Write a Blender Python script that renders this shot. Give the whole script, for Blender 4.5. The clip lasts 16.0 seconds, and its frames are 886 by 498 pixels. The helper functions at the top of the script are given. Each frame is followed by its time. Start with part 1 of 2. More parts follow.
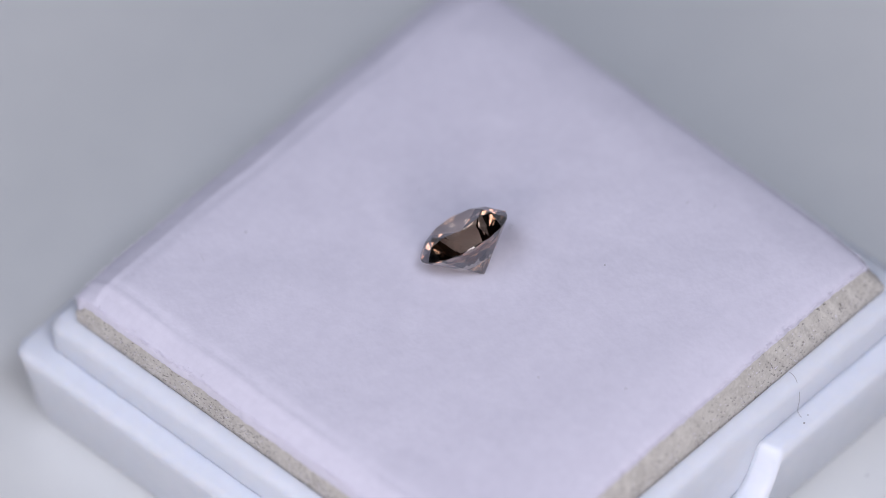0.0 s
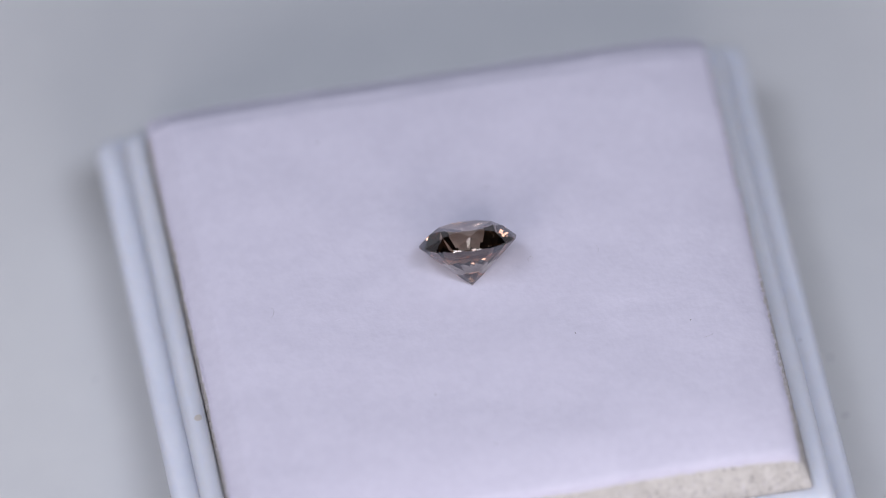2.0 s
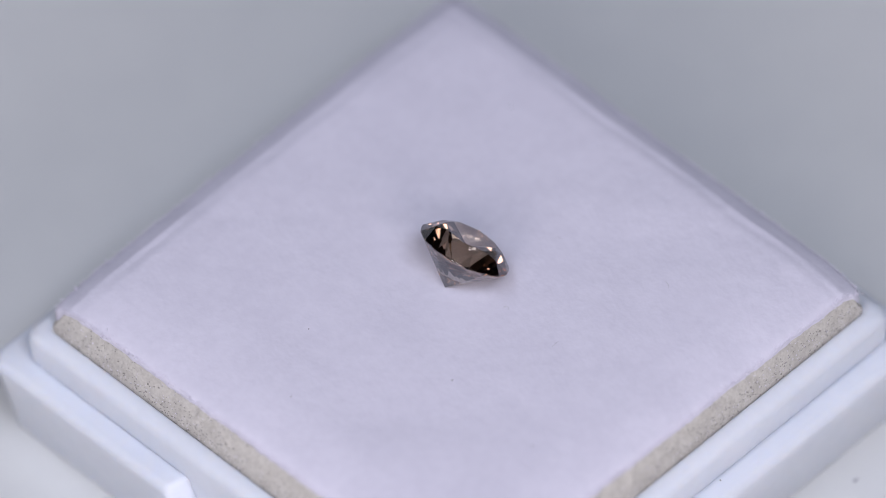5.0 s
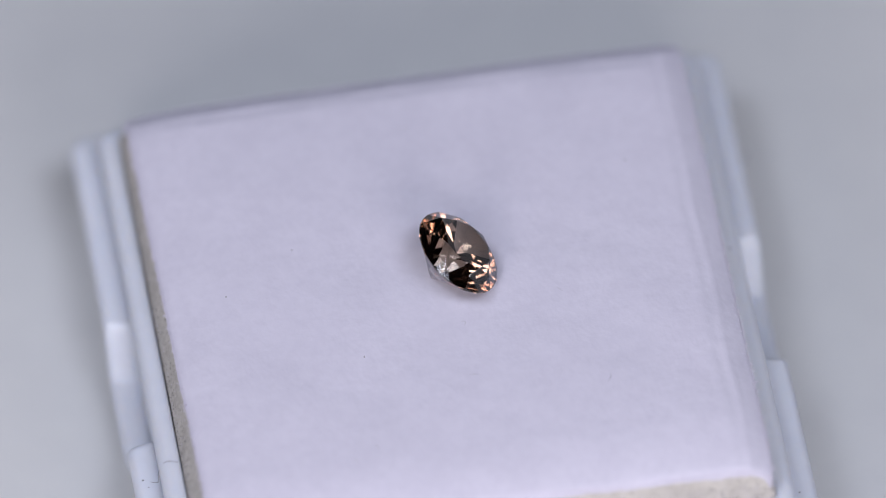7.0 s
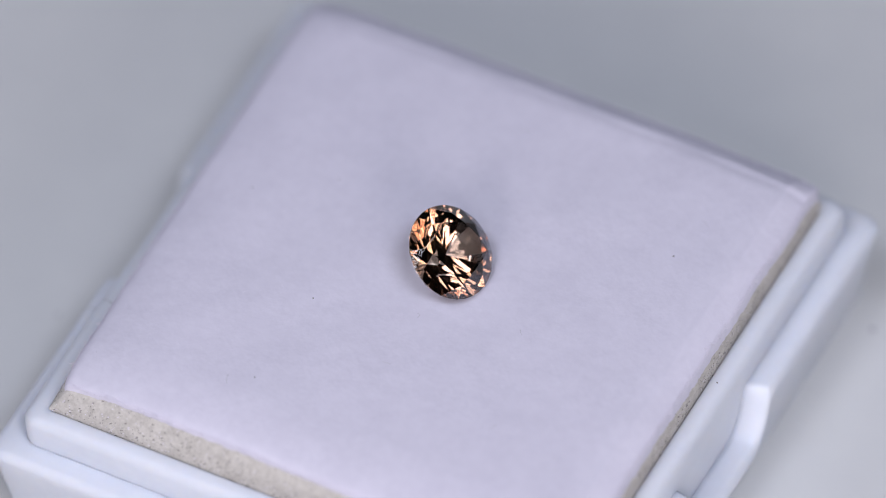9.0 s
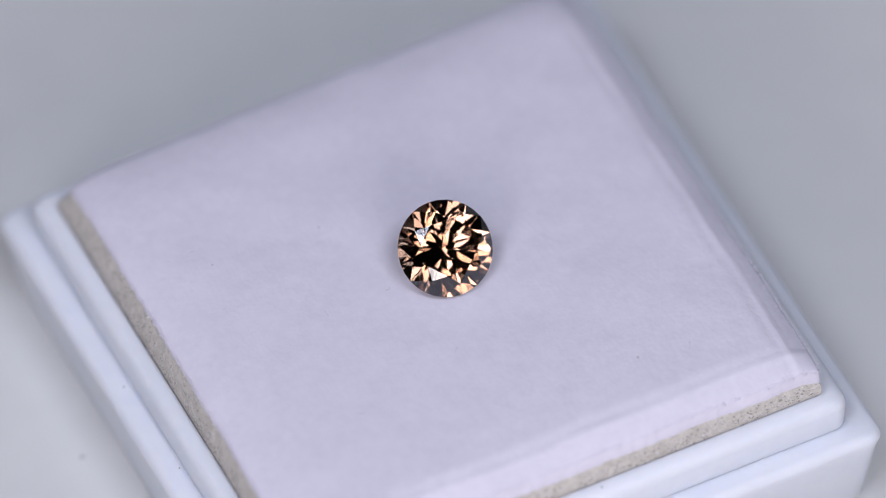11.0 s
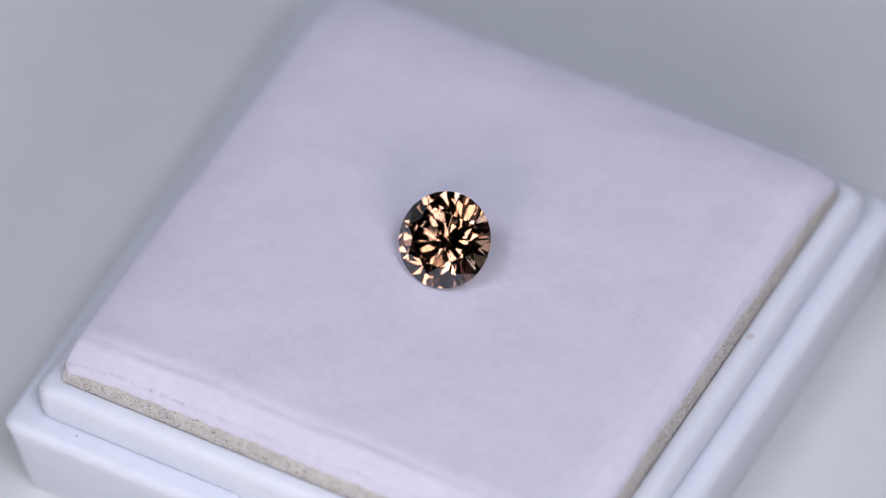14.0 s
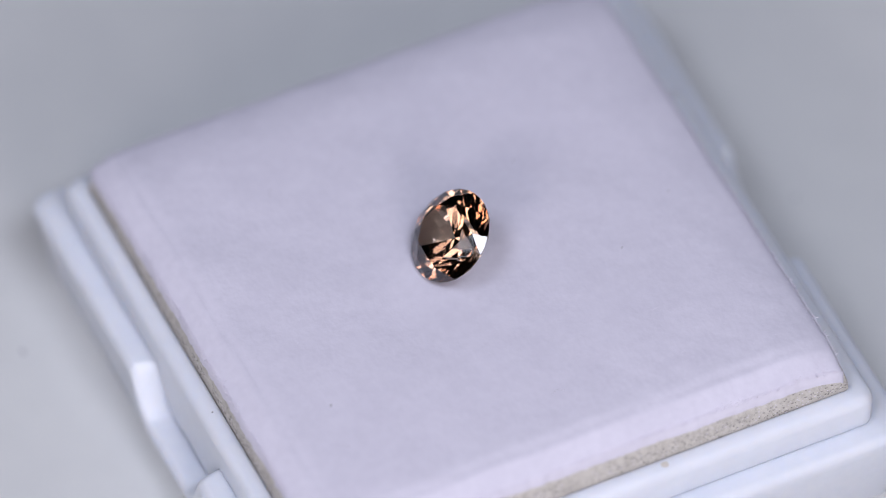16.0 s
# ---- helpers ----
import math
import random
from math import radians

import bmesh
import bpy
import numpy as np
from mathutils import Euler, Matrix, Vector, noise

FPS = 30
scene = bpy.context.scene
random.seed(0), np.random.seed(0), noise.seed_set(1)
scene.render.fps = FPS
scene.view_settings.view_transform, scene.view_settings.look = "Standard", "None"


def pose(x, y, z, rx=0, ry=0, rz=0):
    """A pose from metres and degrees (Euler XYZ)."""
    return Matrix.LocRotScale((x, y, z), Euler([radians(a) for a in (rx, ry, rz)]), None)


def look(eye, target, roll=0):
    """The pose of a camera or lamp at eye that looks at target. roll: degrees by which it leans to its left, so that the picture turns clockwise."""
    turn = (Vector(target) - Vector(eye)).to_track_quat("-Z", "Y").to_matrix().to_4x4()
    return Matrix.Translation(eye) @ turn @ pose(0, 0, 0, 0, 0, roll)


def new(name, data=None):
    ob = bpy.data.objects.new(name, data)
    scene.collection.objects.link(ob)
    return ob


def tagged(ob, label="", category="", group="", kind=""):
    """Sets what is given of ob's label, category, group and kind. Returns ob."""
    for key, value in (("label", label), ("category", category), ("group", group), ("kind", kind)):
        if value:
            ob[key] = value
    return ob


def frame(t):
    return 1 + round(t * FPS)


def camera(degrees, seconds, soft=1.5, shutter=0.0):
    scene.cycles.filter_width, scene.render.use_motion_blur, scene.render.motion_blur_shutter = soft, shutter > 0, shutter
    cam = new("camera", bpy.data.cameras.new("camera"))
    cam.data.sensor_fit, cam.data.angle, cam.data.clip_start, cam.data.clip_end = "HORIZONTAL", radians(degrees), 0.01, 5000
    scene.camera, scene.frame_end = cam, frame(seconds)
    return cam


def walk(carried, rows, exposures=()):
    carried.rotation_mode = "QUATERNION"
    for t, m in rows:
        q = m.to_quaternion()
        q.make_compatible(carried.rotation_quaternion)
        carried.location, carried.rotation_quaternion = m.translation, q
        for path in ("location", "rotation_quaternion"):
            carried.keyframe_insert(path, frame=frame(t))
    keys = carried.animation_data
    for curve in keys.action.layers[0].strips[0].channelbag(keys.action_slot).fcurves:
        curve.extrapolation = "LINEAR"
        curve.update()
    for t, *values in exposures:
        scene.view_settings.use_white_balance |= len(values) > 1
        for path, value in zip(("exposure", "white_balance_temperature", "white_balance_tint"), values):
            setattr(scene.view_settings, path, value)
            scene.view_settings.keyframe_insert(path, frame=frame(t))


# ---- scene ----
import bmesh.utils

MM = 0.001
# ---- camera: a long lens on a stand, about 0.93 m from the box ----
ELEV, ROLL, DIST = radians(49.74), -2.14, 930.9
RIM = 8.7                     # height of the box's rim above the turntable
SIDE, LIFT = -0.77, 3.24      # sideways and upward offset of the lens axis from the spindle
aim = Vector((0, math.cos(ELEV), -math.sin(ELEV)))
up = Vector((0, math.sin(ELEV), math.cos(ELEV)))
eye = (Vector((SIDE, 0, RIM)) + up * LIFT - aim * DIST) * MM
cam = camera(3.259, 16.0, soft=0.8)
view = look(eye, eye + aim, ROLL)
cam.data.dof.use_dof = True
cam.data.dof.focus_distance = 0.926
cam.data.dof.aperture_fstop = 14
walk(cam, [(0.0, view), (16.0, view)], exposures=[(0.0, 0.0), (16.0, 0.0)])

# ---- turning: the platter goes round once in 19.7 s ----
SPEED, PHASE = 18.237, 91.712


def spin(t):
    return pose(0, 0, 0, 0, 0, -SPEED * (t - 7.5) - PHASE)


# ---- light: three soft photo lamps in a dim room, plus two added for balance ----
world = bpy.data.worlds.new("room")
scene.world = world
world.use_nodes = True
wn = world.node_tree.nodes["Background"]
wn.inputs[0].default_value = (0.80, 0.86, 1.0, 1)
wn.inputs[1].default_value = 0.02


def softbox(name, at, target, w, h, watts, tint):
    data = bpy.data.lights.new(name, "AREA")
    data.shape, data.size, data.size_y, data.energy, data.color = "RECTANGLE", w, h, watts, tint
    ob = new(name, data)
    ob.matrix_world = look(at, target)
    return tagged(ob, "unseen soft white lamp in front of the turntable", "lamp")


def aimed(azimuth, elevation, distance):
    """A point seen from the gem under two angles (degrees), in metres."""
    a, e = radians(azimuth), radians(elevation)
    return (distance * math.cos(e) * math.cos(a), distance * math.cos(e) * math.sin(a), 0.014 + distance * math.sin(e))


COOL, WARM = (0.785, 0.82, 1.0), (1.0, 0.915, 0.955)
softbox("key_lamp", aimed(-63, 60, 0.60), (0, 0, 0.014), 0.22, 0.16, 1.34, COOL)
# no flash in the facets points to this one: added to even out left and right
softbox("added_fill", aimed(-142, 65, 0.60), (0, 0, 0.014), 0.24, 0.18, 0.97, COOL)
softbox("small_lamp", aimed(-118, 47, 0.60), (0, 0, 0.014), 0.085, 0.085, 0.11, COOL)
softbox("front_lamp", aimed(-73, 23, 0.30), (0, 0, 0.014), 0.13, 0.12, 0.295, WARM)
# added mirror of the right front lamp, so the box is lit evenly
softbox("front_lamp", aimed(-116, 27, 0.30), (0, 0, 0.014), 0.09, 0.09, 0.225, WARM)


# ---- materials ----
def material(name, color, rough=0.5, **more):
    m = bpy.data.materials.new(name)
    m.use_nodes = True
    b = m.node_tree.nodes["Principled BSDF"]
    b.inputs["Base Color"].default_value = (*color, 1)
    b.inputs["Roughness"].default_value = rough
    for key, value in more.items():
        b.inputs[key.replace("_", " ")].default_value = value
    return m


def mottle(m, dark, light, scales, bump=0.0, bump_scale=1000.0, distance=0.0002, stretch=(1, 1, 1)):
    """Two scales of colour variation and one of relief, in object space."""
    nt = m.node_tree
    n, l = nt.nodes, nt.links
    b = n["Principled BSDF"]
    tc = n.new("ShaderNodeTexCoord")
    mp = n.new("ShaderNodeMapping")
    mp.inputs["Scale"].default_value = stretch
    l.new(tc.outputs["Object"], mp.inputs["Vector"])
    a, c = n.new("ShaderNodeTexNoise"), n.new("ShaderNodeTexNoise")
    a.inputs["Scale"].default_value, c.inputs["Scale"].default_value = scales
    a.inputs["Detail"].default_value, c.inputs["Detail"].default_value = 5, 4
    mid = n.new("ShaderNodeMath")
    mid.operation = "ADD"
    half = n.new("ShaderNodeMath")
    half.operation = "MULTIPLY"
    half.inputs[1].default_value = 0.5
    ramp = n.new("ShaderNodeValToRGB")
    ramp.color_ramp.elements[0].position, ramp.color_ramp.elements[1].position = 0.38, 0.62
    ramp.color_ramp.elements[0].color, ramp.color_ramp.elements[1].color = (*dark, 1), (*light, 1)
    for t in (a, c):
        l.new(mp.outputs["Vector"], t.inputs["Vector"])
    l.new(a.outputs["Fac"], mid.inputs[0])
    l.new(c.outputs["Fac"], mid.inputs[1])
    l.new(mid.outputs[0], half.inputs[0])
    l.new(half.outputs[0], ramp.inputs["Fac"])
    l.new(ramp.outputs["Color"], b.inputs["Base Color"])
    if bump:
        g = n.new("ShaderNodeTexNoise")
        g.inputs["Scale"].default_value = bump_scale
        g.inputs["Detail"].default_value = 3
        l.new(mp.outputs["Vector"], g.inputs["Vector"])
        bp = n.new("ShaderNodeBump")
        bp.inputs["Strength"].default_value, bp.inputs["Distance"].default_value = bump, distance
        l.new(g.outputs["Fac"], bp.inputs["Height"])
        l.new(bp.outputs["Normal"], b.inputs["Normal"])
    return m


PLASTIC = mottle(material("white_plastic", (0.8, 0.8, 0.8), 0.42, Subsurface_Weight=0.6, Subsurface_Radius=(1.0, 0.9, 0.8), Subsurface_Scale=0.0012), (0.725, 0.763, 0.83), (0.76, 0.795, 0.86), (90, 900), 0.05, 2500)
PLATTER = mottle(material("platter", (0.6, 0.6, 0.6), 0.45), (0.675, 0.69, 0.685), (0.705, 0.72, 0.71), (30, 300), 0.03, 1500)
TABLE = mottle(material("table_top", (0.6, 0.6, 0.6), 0.5), (0.72, 0.72, 0.72), (0.77, 0.77, 0.77), (5, 60))
TENT = mottle(material("backdrop_paper", (0.8, 0.8, 0.8), 0.9), (0.76, 0.76, 0.76), (0.82, 0.82, 0.82), (8, 120))
ROOM = mottle(material("room_paint", (0.12, 0.12, 0.12), 0.9), (0.10, 0.10, 0.10), (0.14, 0.14, 0.14), (2, 30))
VELVET = mottle(material("lilac_white_flock", (0.7, 0.68, 0.78), 0.95, Sheen_Weight=0.08, Sheen_Roughness=0.5), (0.695, 0.677, 0.774), (0.742, 0.724, 0.822), (420, 1800), 0.10, 3500, 0.0002)
# pale fibre colour, also used for the painted glints on the foam
FIBRE_GLINT = material("flock_fibre_and_foam_glint", (0.77, 0.745, 0.83), 0.9)
FOAM = mottle(material("grey_foam", (0.6, 0.59, 0.57), 0.95), (0.52, 0.495, 0.45), (0.67, 0.645, 0.595), (1200, 5000), 0.5, 6000, 0.0001)
# dark colour painted in for the shade inside open pores
PORE_SHADE = material("foam_pore_shade", (0.27, 0.255, 0.235), 0.95)
DUST = material("dust", (0.16, 0.15, 0.15), 0.9)
GREY_DUST = material("grey_dust", (0.42, 0.42, 0.44), 0.9)
STAIN = material("stain", (0.64, 0.61, 0.56), 0.6)


def gem_material(name, rough, through_tint, inner_tint, ior):
    """Clear brown stone: refraction and gloss shared out by the Fresnel law.

    Light that is thrown back inside the stone takes on more of its colour at every turn."""
    m = bpy.data.materials.new(name)
    m.use_nodes = True
    n, l = m.node_tree.nodes, m.node_tree.links
    n.remove(n["Principled BSDF"])
    refract = n.new("ShaderNodeBsdfRefraction")
    refract.inputs["Color"].default_value = (*through_tint, 1)
    refract.inputs["Roughness"].default_value = rough
    refract.inputs["IOR"].default_value = ior
    fr = n.new("ShaderNodeFresnel")
    fr.inputs["IOR"].default_value = ior
    ramp = n.new("ShaderNodeValToRGB")
    ramp.color_ramp.elements[0].position, ramp.color_ramp.elements[1].position = 0.90, 0.98
    ramp.color_ramp.elements[0].color, ramp.color_ramp.elements[1].color = (1, 1, 1, 1), (*inner_tint, 1)
    gloss = n.new("ShaderNodeBsdfGlossy")
    gloss.inputs["Roughness"].default_value = rough
    mix = n.new("ShaderNodeMixShader")
    l.new(fr.outputs[0], ramp.inputs["Fac"])
    l.new(ramp.outputs["Color"], gloss.inputs["Color"])
    l.new(fr.outputs[0], mix.inputs["Fac"])
    l.new(refract.outputs[0], mix.inputs[1])
    l.new(gloss.outputs[0], mix.inputs[2])
    l.new(mix.outputs[0], n["Material Output"].inputs["Surface"])
    return m


BROWN = ((0.83, 0.77, 0.70), (0.75, 0.585, 0.49), 2.02)
GEM = gem_material("brown_gem", 0.0, *BROWN)
GIRDLE = gem_material("ground_girdle", 0.12, *BROWN)


# ---- building helpers ----
def part(name, bm, mat, parent=None, label="", smooth=False):
    me = bpy.data.meshes.new(name)
    bm.normal_update()
    bm.to_mesh(me)
    bm.free()
    for poly in me.polygons:
        poly.use_smooth = smooth
    me.materials.append(mat)
    ob = new(name, me)
    if parent:
        ob.parent = parent
    if label:
        tagged(ob, label)
    return ob


def thing(name, label, category, **more):
    return tagged(new(name), label, category, **more)


def outline(cx, cy, half, radius, n=8):
    """A square with rounded corners, counter-clockwise, as (x, y) in mm."""
    pts = []
    for k, (sx, sy) in enumerate(((1, 1), (-1, 1), (-1, -1), (1, -1))):
        for i in range(n + 1):
            a = radians(90 * k + 90 * i / n)
            pts.append((cx + sx * (half - radius) + radius * math.cos(a), cy + sy * (half - radius) + radius * math.sin(a)))
    return pts


def lofted(rings, closed=False):
    """Skin a list of rings of equal length; each ring is a list of Vectors in mm."""
    bm = bmesh.new()
    rows = [[bm.verts.new(Vector(p) * MM) for p in ring] for ring in rings]
    n = len(rows[0])
    pairs = list(zip(rows, rows[1:])) + ([(rows[-1], rows[0])] if closed else [])
    for a, b in pairs:
        for i in range(n):
            bm.faces.new((a[i], a[(i + 1) % n], b[(i + 1) % n], b[i]))
    return bm, rows


# ---- setting: table, platter, tent ----
def sheet(name, pts, mat, thick):
    bm = bmesh.new()
    vs = [bm.verts.new(p) for p in pts]
    f = bm.faces.new(vs)
    r = bmesh.ops.extrude_face_region(bm, geom=[f])
    nrm = (vs[1].co - vs[0].co).cross(vs[2].co - vs[1].co).normalized()
    for v in r["geom"]:
        if isinstance(v, bmesh.types.BMVert):
            v.co -= nrm * thick
    bmesh.ops.recalc_face_normals(bm, faces=bm.faces)
    return part(name, bm, mat)


def setting():
    top = -0.012
    t = sheet("ground", [(-0.9, -0.9, top), (0.9, -0.9, top), (0.9, 0.7, top), (-0.9, 0.7, top)], TABLE, 0.03)
    tagged(t, "pale grey table top under the photo turntable", "table top", kind="structure")
    bd = sheet("backdrop", [(-1.0, 0.45, top), (1.0, 0.45, top), (1.0, 0.46, 0.15), (-1.0, 0.46, 0.15)], TENT, -0.004)
    tagged(bd, "plain white paper backdrop behind the turntable", "backdrop", kind="structure")
    lo, hi, w = -0.8, 1.7, 1.6
    for name, pts in (
        ("wall_north", [(-w, w, lo), (w, w, lo), (w, w, hi), (-w, w, hi)]),
        ("wall_south", [(w, -w, lo), (-w, -w, lo), (-w, -w, hi), (w, -w, hi)]),
        ("wall_west", [(-w, -w, lo), (-w, w, lo), (-w, w, hi), (-w, -w, hi)]),
        ("wall_east", [(w, w, lo), (w, -w, lo), (w, -w, hi), (w, w, hi)]),
        ("ceiling", [(-w, -w, hi), (-w, w, hi), (w, w, hi), (w, -w, hi)]),
        ("floor", [(-w, -w, lo), (w, -w, lo), (w, w, lo), (-w, w, lo)]),
    ):
        tagged(sheet(name, pts, ROOM, -0.004), "plain dark grey side of the dim room", "room wall", kind="structure")


def blob(at, r, flat, rng):
    """A small uneven grain of dust."""
    bm = bmesh.new()
    bmesh.ops.create_icosphere(bm, subdivisions=1, radius=1.0)
    sx, sy = rng.uniform(0.7, 1.3), rng.uniform(0.7, 1.3)
    for v in bm.verts:
        k = rng.uniform(0.8, 1.2)
        v.co = (Vector(at) + Vector((v.co.x * r * sx * k, v.co.y * r * sy * k, v.co.z * r * flat))) * MM
    return bm


def strand(points, radius, n=5):
    """A thin hair along a smooth line through points (mm)."""
    pts = [Vector(p) for p in points]
    fine = []
    for k in range(len(pts) - 1):
        p0, p1, p2, p3 = pts[max(k - 1, 0)], pts[k], pts[k + 1], pts[min(k + 2, len(pts) - 1)]
        for i in range(6):
            t = i / 6
            fine.append(0.5 * (2 * p1 + (p2 - p0) * t + (2 * p0 - 5 * p1 + 4 * p2 - p3) * t * t + (3 * p1 - p0 - 3 * p2 + p3) * t ** 3))
    fine.append(pts[-1])
    bm = bmesh.new()
    rows = []
    for k, p in enumerate(fine):
        d = (fine[min(k + 1, len(fine) - 1)] - fine[max(k - 1, 0)]).normalized()
        a = d.cross(Vector((0.1, 0.2, 1))).normalized()
        b = d.cross(a)
        r = radius * (0.4 if k in (0, len(fine) - 1) else 1)
        rows.append([bm.verts.new((p + (a * math.cos(2 * math.pi * i / n) + b * math.sin(2 * math.pi * i / n)) * r) * MM) for i in range(n)])
    for u, v in zip(rows, rows[1:]):
        for i in range(n):
            bm.faces.new((u[i], u[(i + 1) % n], v[(i + 1) % n], v[i]))
    bm.faces.new(list(reversed(rows[0])))
    bm.faces.new(rows[-1])
    return bm


def platter():
    th = thing("turntable", "pale grey round turntable with a few dust specks", "turntable")
    n = 96
    rings = []
    for r, z in ((0.01, 0), (60, 0), (108, 0), (109.4, -0.4), (110, -1.2), (110, -11), (0.01, -11)):
        rings.append([(r * math.cos(2 * math.pi * i / n), r * math.sin(2 * math.pi * i / n), z) for i in range(n)])
    bm, rows = lofted(rings)
    bmesh.ops.recalc_face_normals(bm, faces=bm.faces)
    part("disc", bm, PLATTER, th)
    rng = random.Random(9)
    for x, y, r in ((-15.6, 19.9, 0.22), (14.75, 22.35, 0.2), (-21.4, 5.6, 0.13), (11.8, -22.3, 0.1), (22.36, -1.5, 0.16), (22.37, -6.1, 0.16), (5.2, -24.8, 0.16), (21.8, 11.5, 0.18)):
        part("dust_speck", blob((x, y, 0.03), r, 0.25, rng), GREY_DUST, th)
    return th


# ---- the box ----
BX, BY = 0.93, -0.98
LEDGE = -2.3


def scoop(s):
    """How far the ledge dips at s mm from the middle of a side: the thumb notch."""
    e = 4.88 - abs(s)
    return 0.0 if e <= 0 else 3.1 * (1 - (1 - min(1.0, e / 2.3)) ** 2)


def gem_box():
    th = thing("gem_box", "open white plastic gem box with stepped rim, lid removed", "box")
    # body: drafted outer wall, rounded ledge with a notch in two sides
    base = outline(0, 0, 20.0, 1.0)
    # denser outline so that the notches have points
    pts = []
    for (x0, y0), (x1, y1) in zip(base, base[1:] + base[:1]):
        k = 150 if math.hypot(x1 - x0, y1 - y0) > 10 else 1
        pts += [(x0 + (x1 - x0) * i / k, y0 + (y1 - y0) * i / k) for i in range(k)]

    def ring(inset, z, follow=1.0):
        out = []
        for x, y in pts:
            f = 1 - inset / 20.0
            dip = follow * scoop(x) if abs(y) > 19.9 else 0
            out.append((BX + x * f, BY + y * f, RIM + z - dip))
        return out
    rings = [ring(2.6, -RIM, 0), ring(1.15, -RIM, 0), ring(0.9, -RIM + 0.25, 0), ring(0.2, LEDGE - 1.3, 0.98), ring(0.03, LEDGE - 0.62), ring(0.06, LEDGE - 0.4),
             ring(0.16, LEDGE - 0.2), ring(0.33, LEDGE - 0.06), ring(0.55, LEDGE), ring(1.4, LEDGE - 0.02), ring(1.9, LEDGE - 0.1), ring(1.9, -RIM + 1.2, 0), ring(6, -RIM + 1.2, 0)]
    bm, rows = lofted(rings)
    bm.faces.new(list(reversed(rows[0])))
    bm.faces.new(rows[-1])
    bmesh.ops.recalc_face_normals(bm, faces=bm.faces)
    part("body", bm, PLASTIC, th, smooth=True)
    # lip: the thin inner wall that the lid slips over
    prof = [(18.05, -RIM + 1.0), (18.2, LEDGE - 3.5), (18.36, LEDGE + 0.1), (18.42, -0.75), (18.39, -0.5), (18.30, -0.28), (18.13, -0.11), (17.9, -0.02), (17.65, 0.0), (17.4, -0.01), (17.22, -0.06), (17.15, -0.2), (17.1, -RIM + 1.0)]
    rings = [[(x, y, RIM + z) for x, y in outline(BX, BY, h, 0.95 if h > 17.5 else 0.35, 8)] for h, z in prof]
    bm, rows = lofted(rings)
    bmesh.ops.recalc_face_normals(bm, faces=bm.faces)
    part("lip", bm, PLASTIC, th, smooth=True)
    bm, rows = lofted([[(x, y, z) for x, y in outline(BX, BY, 17.6, 0.5)] for z in (1.3, 2.0)])
    bm.faces.new(rows[1])
    bm.faces.new(list(reversed(rows[0])))
    part("floor_plate", bm, PLASTIC, th)
    rng = random.Random(5)
    for x, y, z, r in ((8.4, -20.35, LEDGE, 0.055), (3.6, -20.55, LEDGE - 3.1, 0.05), (19.6, 2.2, LEDGE, 0.06), (19.85, -5.0, LEDGE, 0.06), (16.2, 17.9, LEDGE, 0.065), (-1.3, 16.7, 0, 0.06), (9.0, -20.1, LEDGE, 0.05)):
        part("speck", blob((x, y, RIM + z + 0.01), r, 0.5, rng), DUST, th)
    part("lint_hair", strand([(8.6, -19.95, RIM + LEDGE + 0.03), (8.75, -19.5, RIM + LEDGE + 0.1), (9.0, -19.45, RIM - 1.0), (9.15, -19.0, RIM + 0.05), (9.3, -18.3, RIM + 0.04)], 0.012), DUST, th, "fine dark lint hair")
    part("stain", blob((-16.75, -5.75, RIM), 0.36, 0.03, rng), STAIN, th, "faint brownish stain on the rim")
    return th


# ---- the pad ----
PX0, PX1, PY0, PY1 = -16.13, 17.45, -17.78, 16.08
SKEW = 0.45                   # the two cut edges run askew


def far_x(y):
    return PX1 + SKEW * (y - PY0) / (PY1 - PY0)


def near_y(x):
    return PY0 + SKEW * (x - PX0) / (PX1 - PX0)


def pad_top(x, y):
    """Height of the pad's surface above the rim."""
    u = (x - (PX0 + PX1) / 2) / ((PX1 - PX0) / 2)
    v = (y - (PY0 + PY1) / 2) / ((PY1 - PY0) / 2)
    dome = 3.35 - 0.22 * min(1.0, abs(u)) ** 4 - 0.22 * min(1.0, abs(v)) ** 4
    # two sides where the fabric rolls over behind a fine ridge, two cut sharp
    roll = 0.0
    for d, fall in ((x - PX0, 0.84), (PY1 - y, 0.78)):
        d = max(0.0, d)
        if d < 2.3:
            roll = math.hypot(roll, fall * (1 - d / 2.3) ** 1.9)
        run = 0.75 + 0.7 * noise.noise((x * 0.3, y * 0.3, 11.0))
        at = 1.25 + 0.16 * noise.noise((x * 0.25, y * 0.25, 17.0))
        dome += 0.085 * max(0.0, run) * (math.exp(-((d - at) / 0.17) ** 2) - 0.5 * math.exp(-((d - at - 0.5) / 0.3) ** 2))
    dome -= roll
    for d in (far_x(y) - x, y - near_y(x)):
        d = max(0.0, d)
        if d < 4.0:
            dome -= 0.50 * (1 - d / 4.0) ** 2
        if d < 0.5:
            dome -= 0.16 * (1 - d / 0.5) ** 2
    dome = max(dome, 1.15)
    dome += 0.10 * noise.noise((x * 0.22, y * 0.22, 3.0)) + 0.03 * noise.noise((x * 0.9, y * 0.9, 7.0))
    return dome


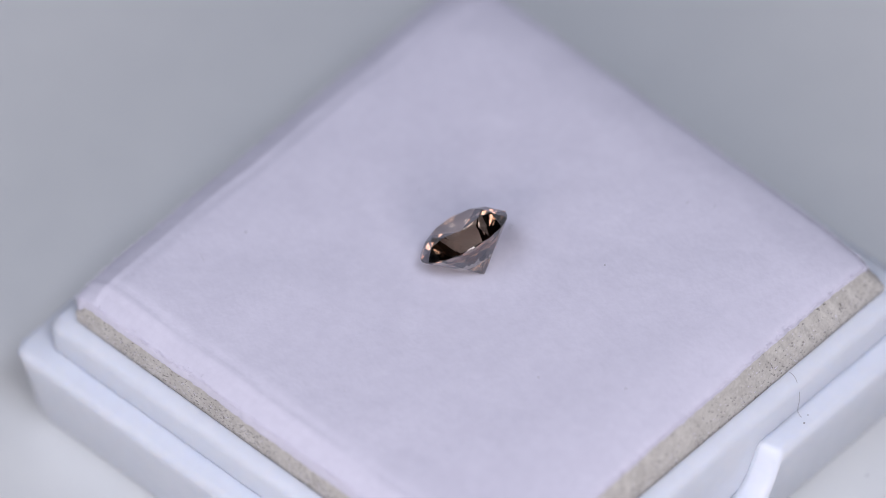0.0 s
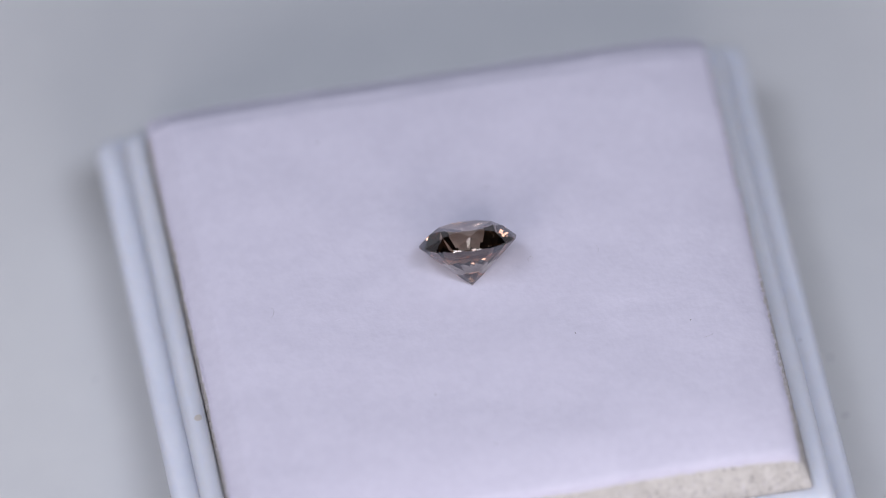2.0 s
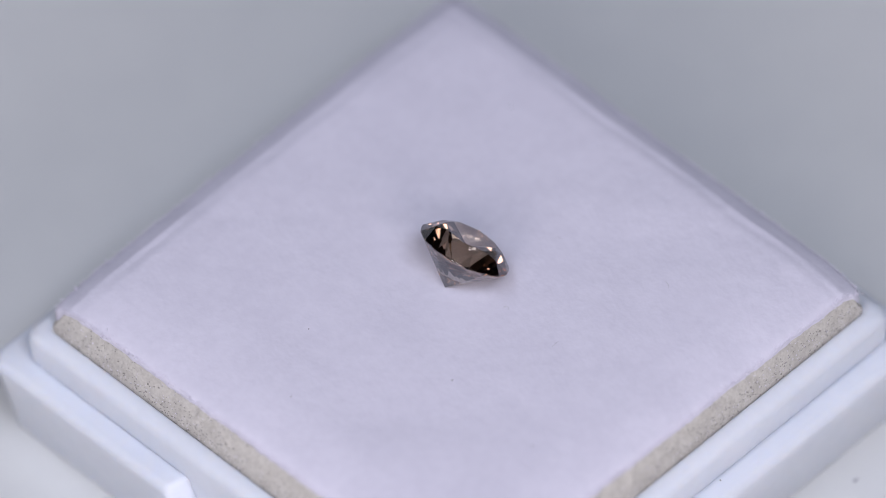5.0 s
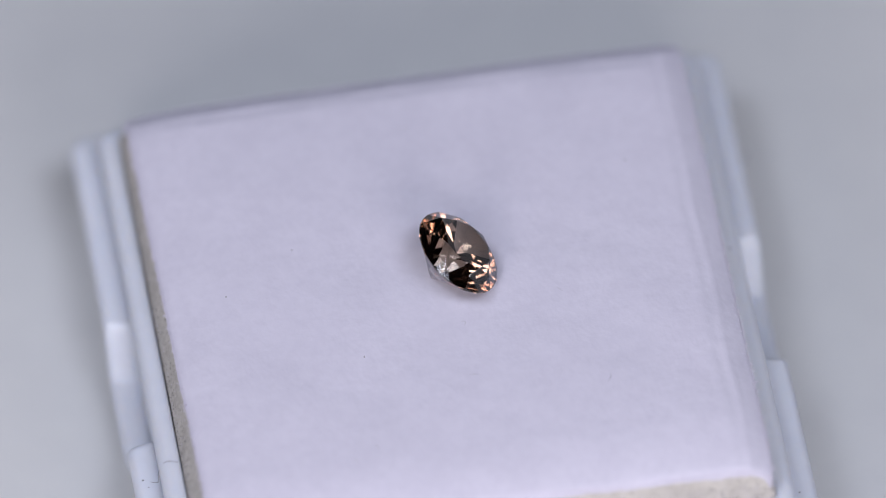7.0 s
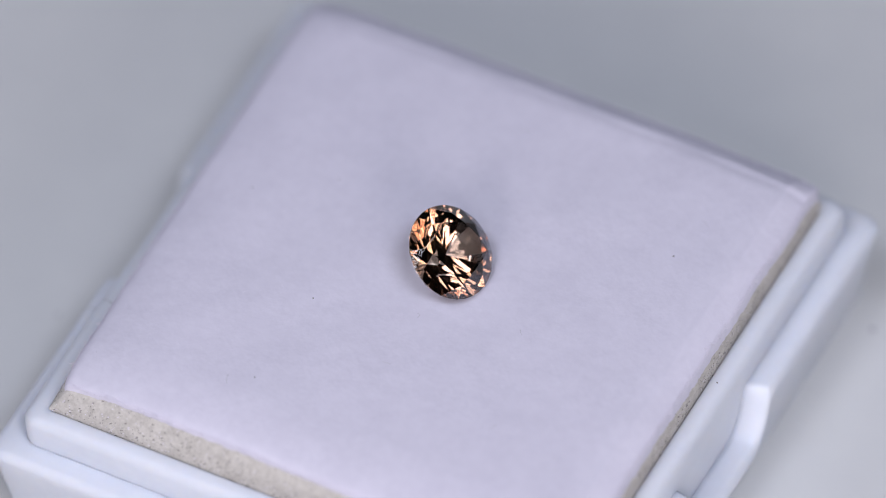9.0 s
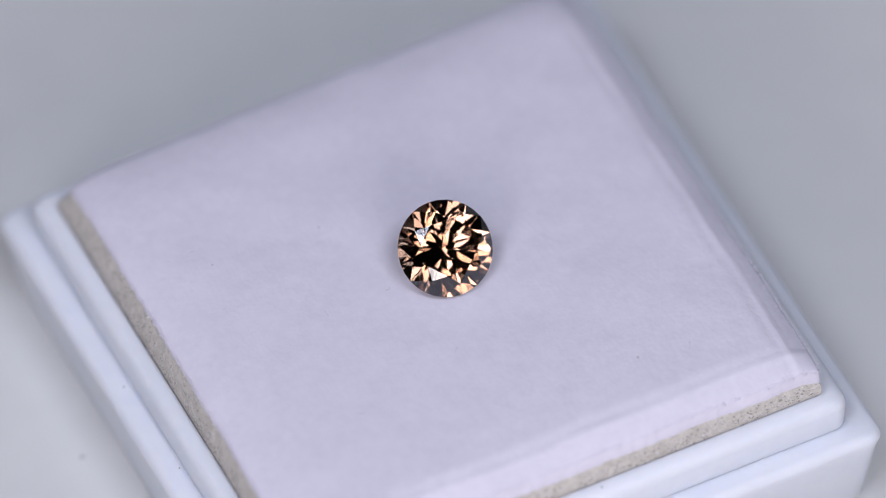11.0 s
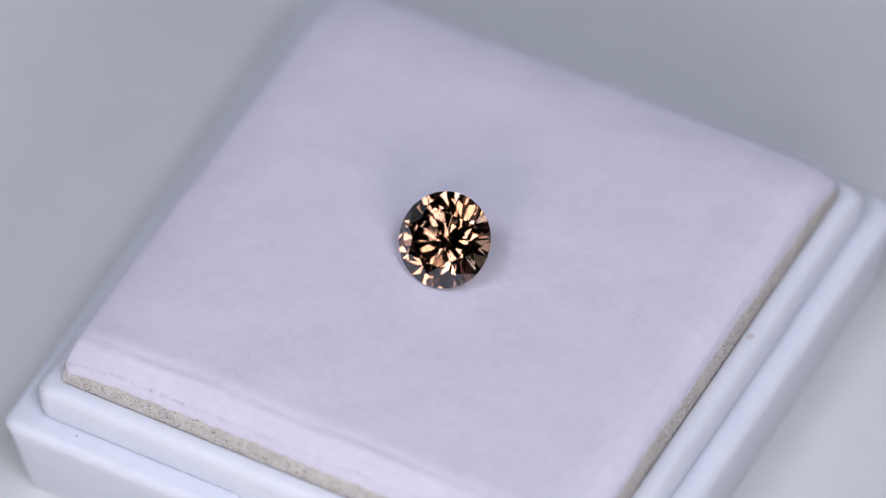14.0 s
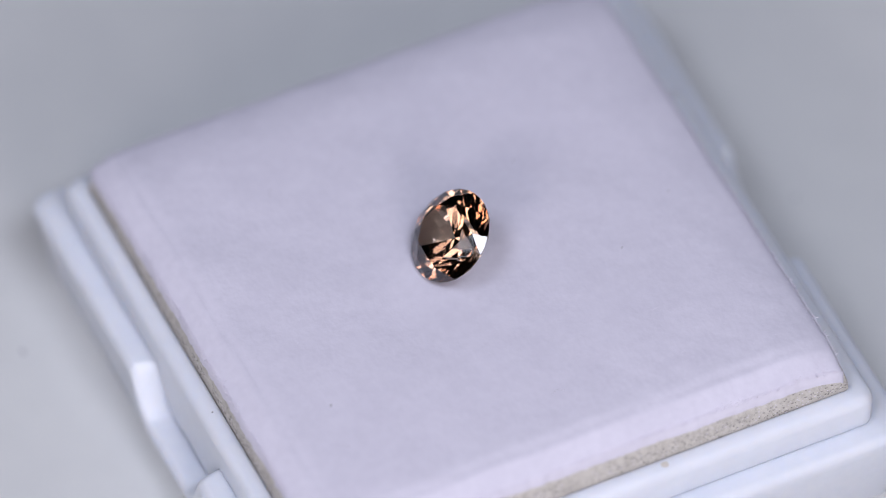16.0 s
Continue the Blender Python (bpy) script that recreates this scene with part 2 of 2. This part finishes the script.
def foam_pad():
    th = thing("foam_pad", "lilac-white flocked foam pad set in the gem box", "pad")
    n = 170

    def wob(s, k):
        return 0.10 * noise.noise((s * 0.3, k, 0)) + 0.07 * noise.noise((s * 1.7, k, 5)) + 0.04 * noise.noise((s * 5.0, k, 9))
    bm = bmesh.new()
    grid = []
    for j in range(n + 1):
        row = []
        for i in range(n + 1):
            y = PY0 + (PY1 - PY0) * j / n
            x = PX0 + (far_x(y) - PX0) * i / n
            y = near_y(x) + (PY1 - near_y(x)) * j / n
            z = pad_top(x, y)
            if i in (0, n):
                x += wob(y, 1.0 if i else 2.0)
            if j in (0, n):
                y += wob(x, 3.0 if j else 4.0)
            row.append(bm.verts.new(Vector((x, y, RIM + z)) * MM))
        grid.append(row)
    for j in range(n):
        for i in range(n):
            bm.faces.new((grid[j][i], grid[j][i + 1], grid[j + 1][i + 1], grid[j + 1][i]))
    rim = [grid[0][i] for i in range(n)] + [grid[j][n] for j in range(n)] + [grid[n][n - i] for i in range(n)] + [grid[n - j][0] for j in range(n)]
    edge = [tuple(v.co / MM) for v in rim]
    low, hang = [], []
    for v in rim:
        drop = 1.02 if v.co.y > (PY1 - 0.5) * MM else 0.60 + 0.4 * (PY1 - v.co.y / MM) / (PY1 - PY0) if v.co.x < (PX0 + 0.5) * MM else 0.34
        hang.append(drop + 0.06 * noise.noise(v.co * 900) + 0.05 * noise.noise(v.co * 4000))
        low.append(bm.verts.new(v.co - Vector((0, 0, hang[-1] * MM))))
    for k in range(len(rim)):
        q = (k + 1) % len(rim)
        bm.faces.new((rim[q], rim[k], low[k], low[q]))
    part("fabric", bm, VELVET, th, smooth=True)
    # foam block under the fabric, a little inside its edge, rough-cut
    cx, cy = (PX0 + PX1) / 2, (PY0 + PY1) / 2

    def shrink(p, d, z):
        sx = 1 if p[0] > cx else -1
        sy = 1 if p[1] > cy else -1
        return (p[0] - sx * min(d, abs(p[0] - cx)), p[1] - sy * min(d, abs(p[1] - cy)), z)
    rings = []
    for lv in range(10):
        f = lv / 9
        ring = []
        swell = 1.0 if lv < 6 else 0.85 * (1 - (lv - 6) / 3)
        for k, p in enumerate(edge):
            z = RIM + ((-6.5, -4, -2, -1.2, -0.75, -0.45)[lv] if lv < 6 else (p[2] - RIM - hang[k] + 0.06) * (lv - 6) / 3)
            d = 0.05 + 0.06 * noise.noise((p[0] * 3, p[1] * 3, z * 3))
            q = shrink(p, d - swell, z)
            ring.append((min(max(q[0], BX - 17.09), BX + 17.09), min(max(q[1], BY - 17.09), BY + 17.09), q[2]))
        rings.append(ring)
    bm, rows = lofted(rings)
    bm.faces.new(list(reversed(rows[0])))
    part("foam", bm, FOAM, th, "beige-grey open-cell foam, cut edge showing", smooth=True)
    # flat flecks on the cut faces: dark for shaded pores, pale for glinting cell walls
    rng = random.Random(21)
    for name, mat, count, lo, hi in (("pore_shades", PORE_SHADE, 3200, 0.025, 0.068), ("foam_glints", FIBRE_GLINT, 2400, 0.016, 0.05)):
        bm = bmesh.new()
        for k in range(count):
            i = rng.randrange(len(edge))
            lv = rng.choice((5, 6, 6, 7, 7, 8))
            f = rng.random()
            a, b = Vector(rings[lv][i]), Vector(rings[lv + 1][i])
            q = a.lerp(b, f)
            along = (Vector(rings[lv][(i + 1) % len(edge)]) - a).normalized()
            rise = (b - a).normalized()
            nn = along.cross(rise)
            r = rng.uniform(lo, hi)
            q = q + along * rng.uniform(0, 0.19) + nn * 0.012
            w = r * rng.uniform(0.6, 1.5)
            vs = [bm.verts.new((q + along * w * math.cos(t) + rise * r * math.sin(t) + nn * 0.01 * math.cos(3 * t)) * MM) for t in [2 * math.pi * e / 6 for e in range(6)]]
            bm.faces.new(vs)
        tagged(part(name, bm, mat, th), kind="stuff")
    # short nap of fibres, thickest along the edges
    rng = random.Random(4)
    bm = bmesh.new()
    for k in range(7000):
        if k < 6970:
            p = rng.choice(edge)
            x, y = p[0] + rng.gauss(0, 0.12), p[1] + rng.gauss(0, 0.12)
            x, y = min(max(x, PX0), far_x(y)), min(max(y, near_y(x)), PY1)
            out = Vector((x - cx, y - cy, 0))
            out = Vector((math.copysign(1, out.x), 0, 0)) if abs(out.x) > abs(out.y) else Vector((0, math.copysign(1, out.y), 0))
            d = (out * rng.uniform(-0.2, 0.8) + Vector((rng.uniform(-1, 1), rng.uniform(-1, 1), rng.uniform(0.0, 0.9)))).normalized()
            ln = rng.uniform(0.10, 0.34) if rng.random() < 0.93 else rng.uniform(0.25, 0.42)
        else:
            x, y = rng.uniform(PX0 + 0.3, PX1 - 0.3), rng.uniform(PY0 + 0.3, PY1 - 0.3)
            d = Vector((rng.uniform(-1, 1), rng.uniform(-1, 1), rng.uniform(0.05, 0.4))).normalized()
            ln = rng.uniform(0.15, 0.45)
        a = Vector((x, y, RIM + pad_top(x, y) - 0.02))
        side = d.cross(Vector((rng.uniform(-1, 1), rng.uniform(-1, 1), 1))).normalized() * 0.006
        mid = a + d * ln * 0.55 + Vector((0, 0, 0.03))
        tip = a + d * ln + Vector((rng.uniform(-1, 1), rng.uniform(-1, 1), -0.6)) * 0.06
        vs = [bm.verts.new(q * MM) for q in (a - side, a + side, mid + side, tip, mid - side)]
        bm.faces.new(vs)
    rng = random.Random(11)
    for x, y in ((6.0, -6.5), (-0.15, -13.88), (-6.47, 11.22), (12.9, -6.8), (-3.0, -9.5)):
        part("speck", blob((x, y, RIM + pad_top(x, y) + 0.03), 0.055, 0.7, rng), DUST, th)
    for x, y, ln, curl, turn in ((-9.82, 11.5, 0.5, 0.3, 60), (13.4, -8.3, 0.55, 0.5, 20), (-11.5, -1.7, 0.7, 0.9, 80), (4.6, -0.28, 0.42, 1.9, 200), (8.5, -0.6, 0.5, 0.2, 95), (2.7, 5.68, 0.3, 0.6, 40), (10.37, 7.43, 0.5, 0.5, 150)):
        pts = []
        for i in range(6):
            a = radians(turn) + curl * (i / 5 - 0.5) * 2
            if i:
                x, y = x + ln * 0.3 * math.cos(a), y + ln * 0.3 * math.sin(a)
            pts.append((x, y, RIM + pad_top(x, y) + 0.035 + 0.05 * math.sin(i)))
        part("lint_hair", strand(pts, 0.010), GREY_DUST, th, "fine grey lint hair")
    tagged(part("nap", bm, FIBRE_GLINT, th), "short pale fibres of the flocked fabric", kind="stuff")
    return th


# ---- the gem ----
GC = Vector((0.719, 0.029, 5.445))
GAZ, GEL, GR = 87.92, 50.62, 2.917
GTURN = 0.0


def gemstone():
    """A round brilliant: table, star, kite and girdle facets above, main and lower girdle facets below."""
    th_r, crown, gird, pav = 0.545, 0.30, 0.022, 0.912
    bm = bmesh.new()

    def p(r, deg, z):
        return bm.verts.new((r * math.cos(radians(deg)), r * math.sin(radians(deg)), z))
    g, c = gird, crown

    def at(r, deg, z):
        return Vector((r * math.cos(radians(deg)), r * math.sin(radians(deg)), z))

    def on_plane(p1, p2, p3, deg):
        """The height at which the plane of three points meets the girdle's cylinder."""
        nn = (p2 - p1).cross(p3 - p1)
        q = at(1, deg, 0)
        return p1.z - ((q.x - p1.x) * nn.x + (q.y - p1.y) * nn.y) / nn.z
    tr = th_r / math.cos(radians(22.5))
    kr, lr = 0.765, 0.225
    kz = g + c - (kr * math.cos(radians(22.5)) - tr) * c / (1 - tr)
    lz = -pav + (pav - g) * lr * math.cos(radians(22.5))
    zu = on_plane(at(kr, 0, kz), at(1, 0, g), at(1, 22.5, g), 11.25)
    zl = on_plane(at(lr, 22.5, lz), at(1, 0, -g), at(1, 22.5, -g), 11.25)
    table = [p(tr, 22.5 + 45 * i, g + c) for i in range(8)]
    star = [p(kr, 45 * i, kz) for i in range(8)]
    gu = [p(1, 11.25 * i, zu if i % 2 else g) for i in range(32)]
    gl = [p(1, 11.25 * i, zl if i % 2 else -g) for i in range(32)]
    low = [p(lr, 22.5 + 45 * i, lz) for i in range(8)]
    cul = p(0, 0, -pav)
    bm.faces.new(table)
    for i in range(8):
        j, n2, a = (i - 1) % 8, (i + 1) % 8, 4 * i
        bm.faces.new((table[j], star[i], table[i]))
        bm.faces.new((table[i], star[i], gu[a + 2], star[n2]))
        bm.faces.new((star[i], gu[a], gu[a + 1], gu[a + 2]))
        bm.faces.new((star[i], gu[(a - 2) % 32], gu[(a - 1) % 32], gu[a]))
        bm.faces.new((low[j], cul, low[i], gl[a]))
        bm.faces.new((gl[a], low[i], gl[a + 2], gl[a + 1]))
        bm.faces.new((gl[a + 2], low[i], gl[(a + 4) % 32], gl[a + 3]))
    for i in range(32):
        k = (i + 1) % 32
        bm.faces.new((gu[i], gl[i], gl[k], gu[k]))
    bmesh.ops.recalc_face_normals(bm, faces=bm.faces)
    n = Vector((math.cos(radians(GEL)) * math.cos(radians(GAZ)), math.cos(radians(GEL)) * math.sin(radians(GAZ)), math.sin(radians(GEL))))
    m = n.to_track_quat("Z", "Y").to_matrix().to_4x4() @ pose(0, 0, 0, 0, 0, GTURN)
    bm.normal_update()
    sorts = [("table" if f.normal.z > 0.99 else "girdle" if abs(f.normal.z) < 0.2 else "crown" if f.calc_center_median().z > 0 else "pavilion") for f in bm.faces]
    for v in bm.verts:
        v.co = (m @ v.co * GR + GC + Vector((0, 0, RIM))) * MM
    th = thing("gemstone", "brown round brilliant-cut gemstone lying on the pad", "gemstone")
    made = {}
    for name, mat, label in (("crown", GEM, "ring of sloping brown facets"), ("table", GEM, "flat octagonal top facet"), ("girdle", GIRDLE, "thin pale ground girdle"), ("pavilion", GEM, "pointed lower half of brown facets")):
        piece = bm.copy()
        piece.faces.ensure_lookup_table()
        bmesh.ops.delete(piece, geom=[f for f, k in zip(piece.faces, sorts) if k != name], context="FACES")
        made[name] = part(name, piece, mat, made["crown"] if name == "table" else th, label)
    bm.free()
    return th


setting()
turning = [platter(), gem_box(), foam_pad(), gemstone()]


def motions():
    rows = [(0.5 * k, spin(0.5 * k)) for k in range(33)]
    for ob in turning:
        walk(ob, rows)


motions()
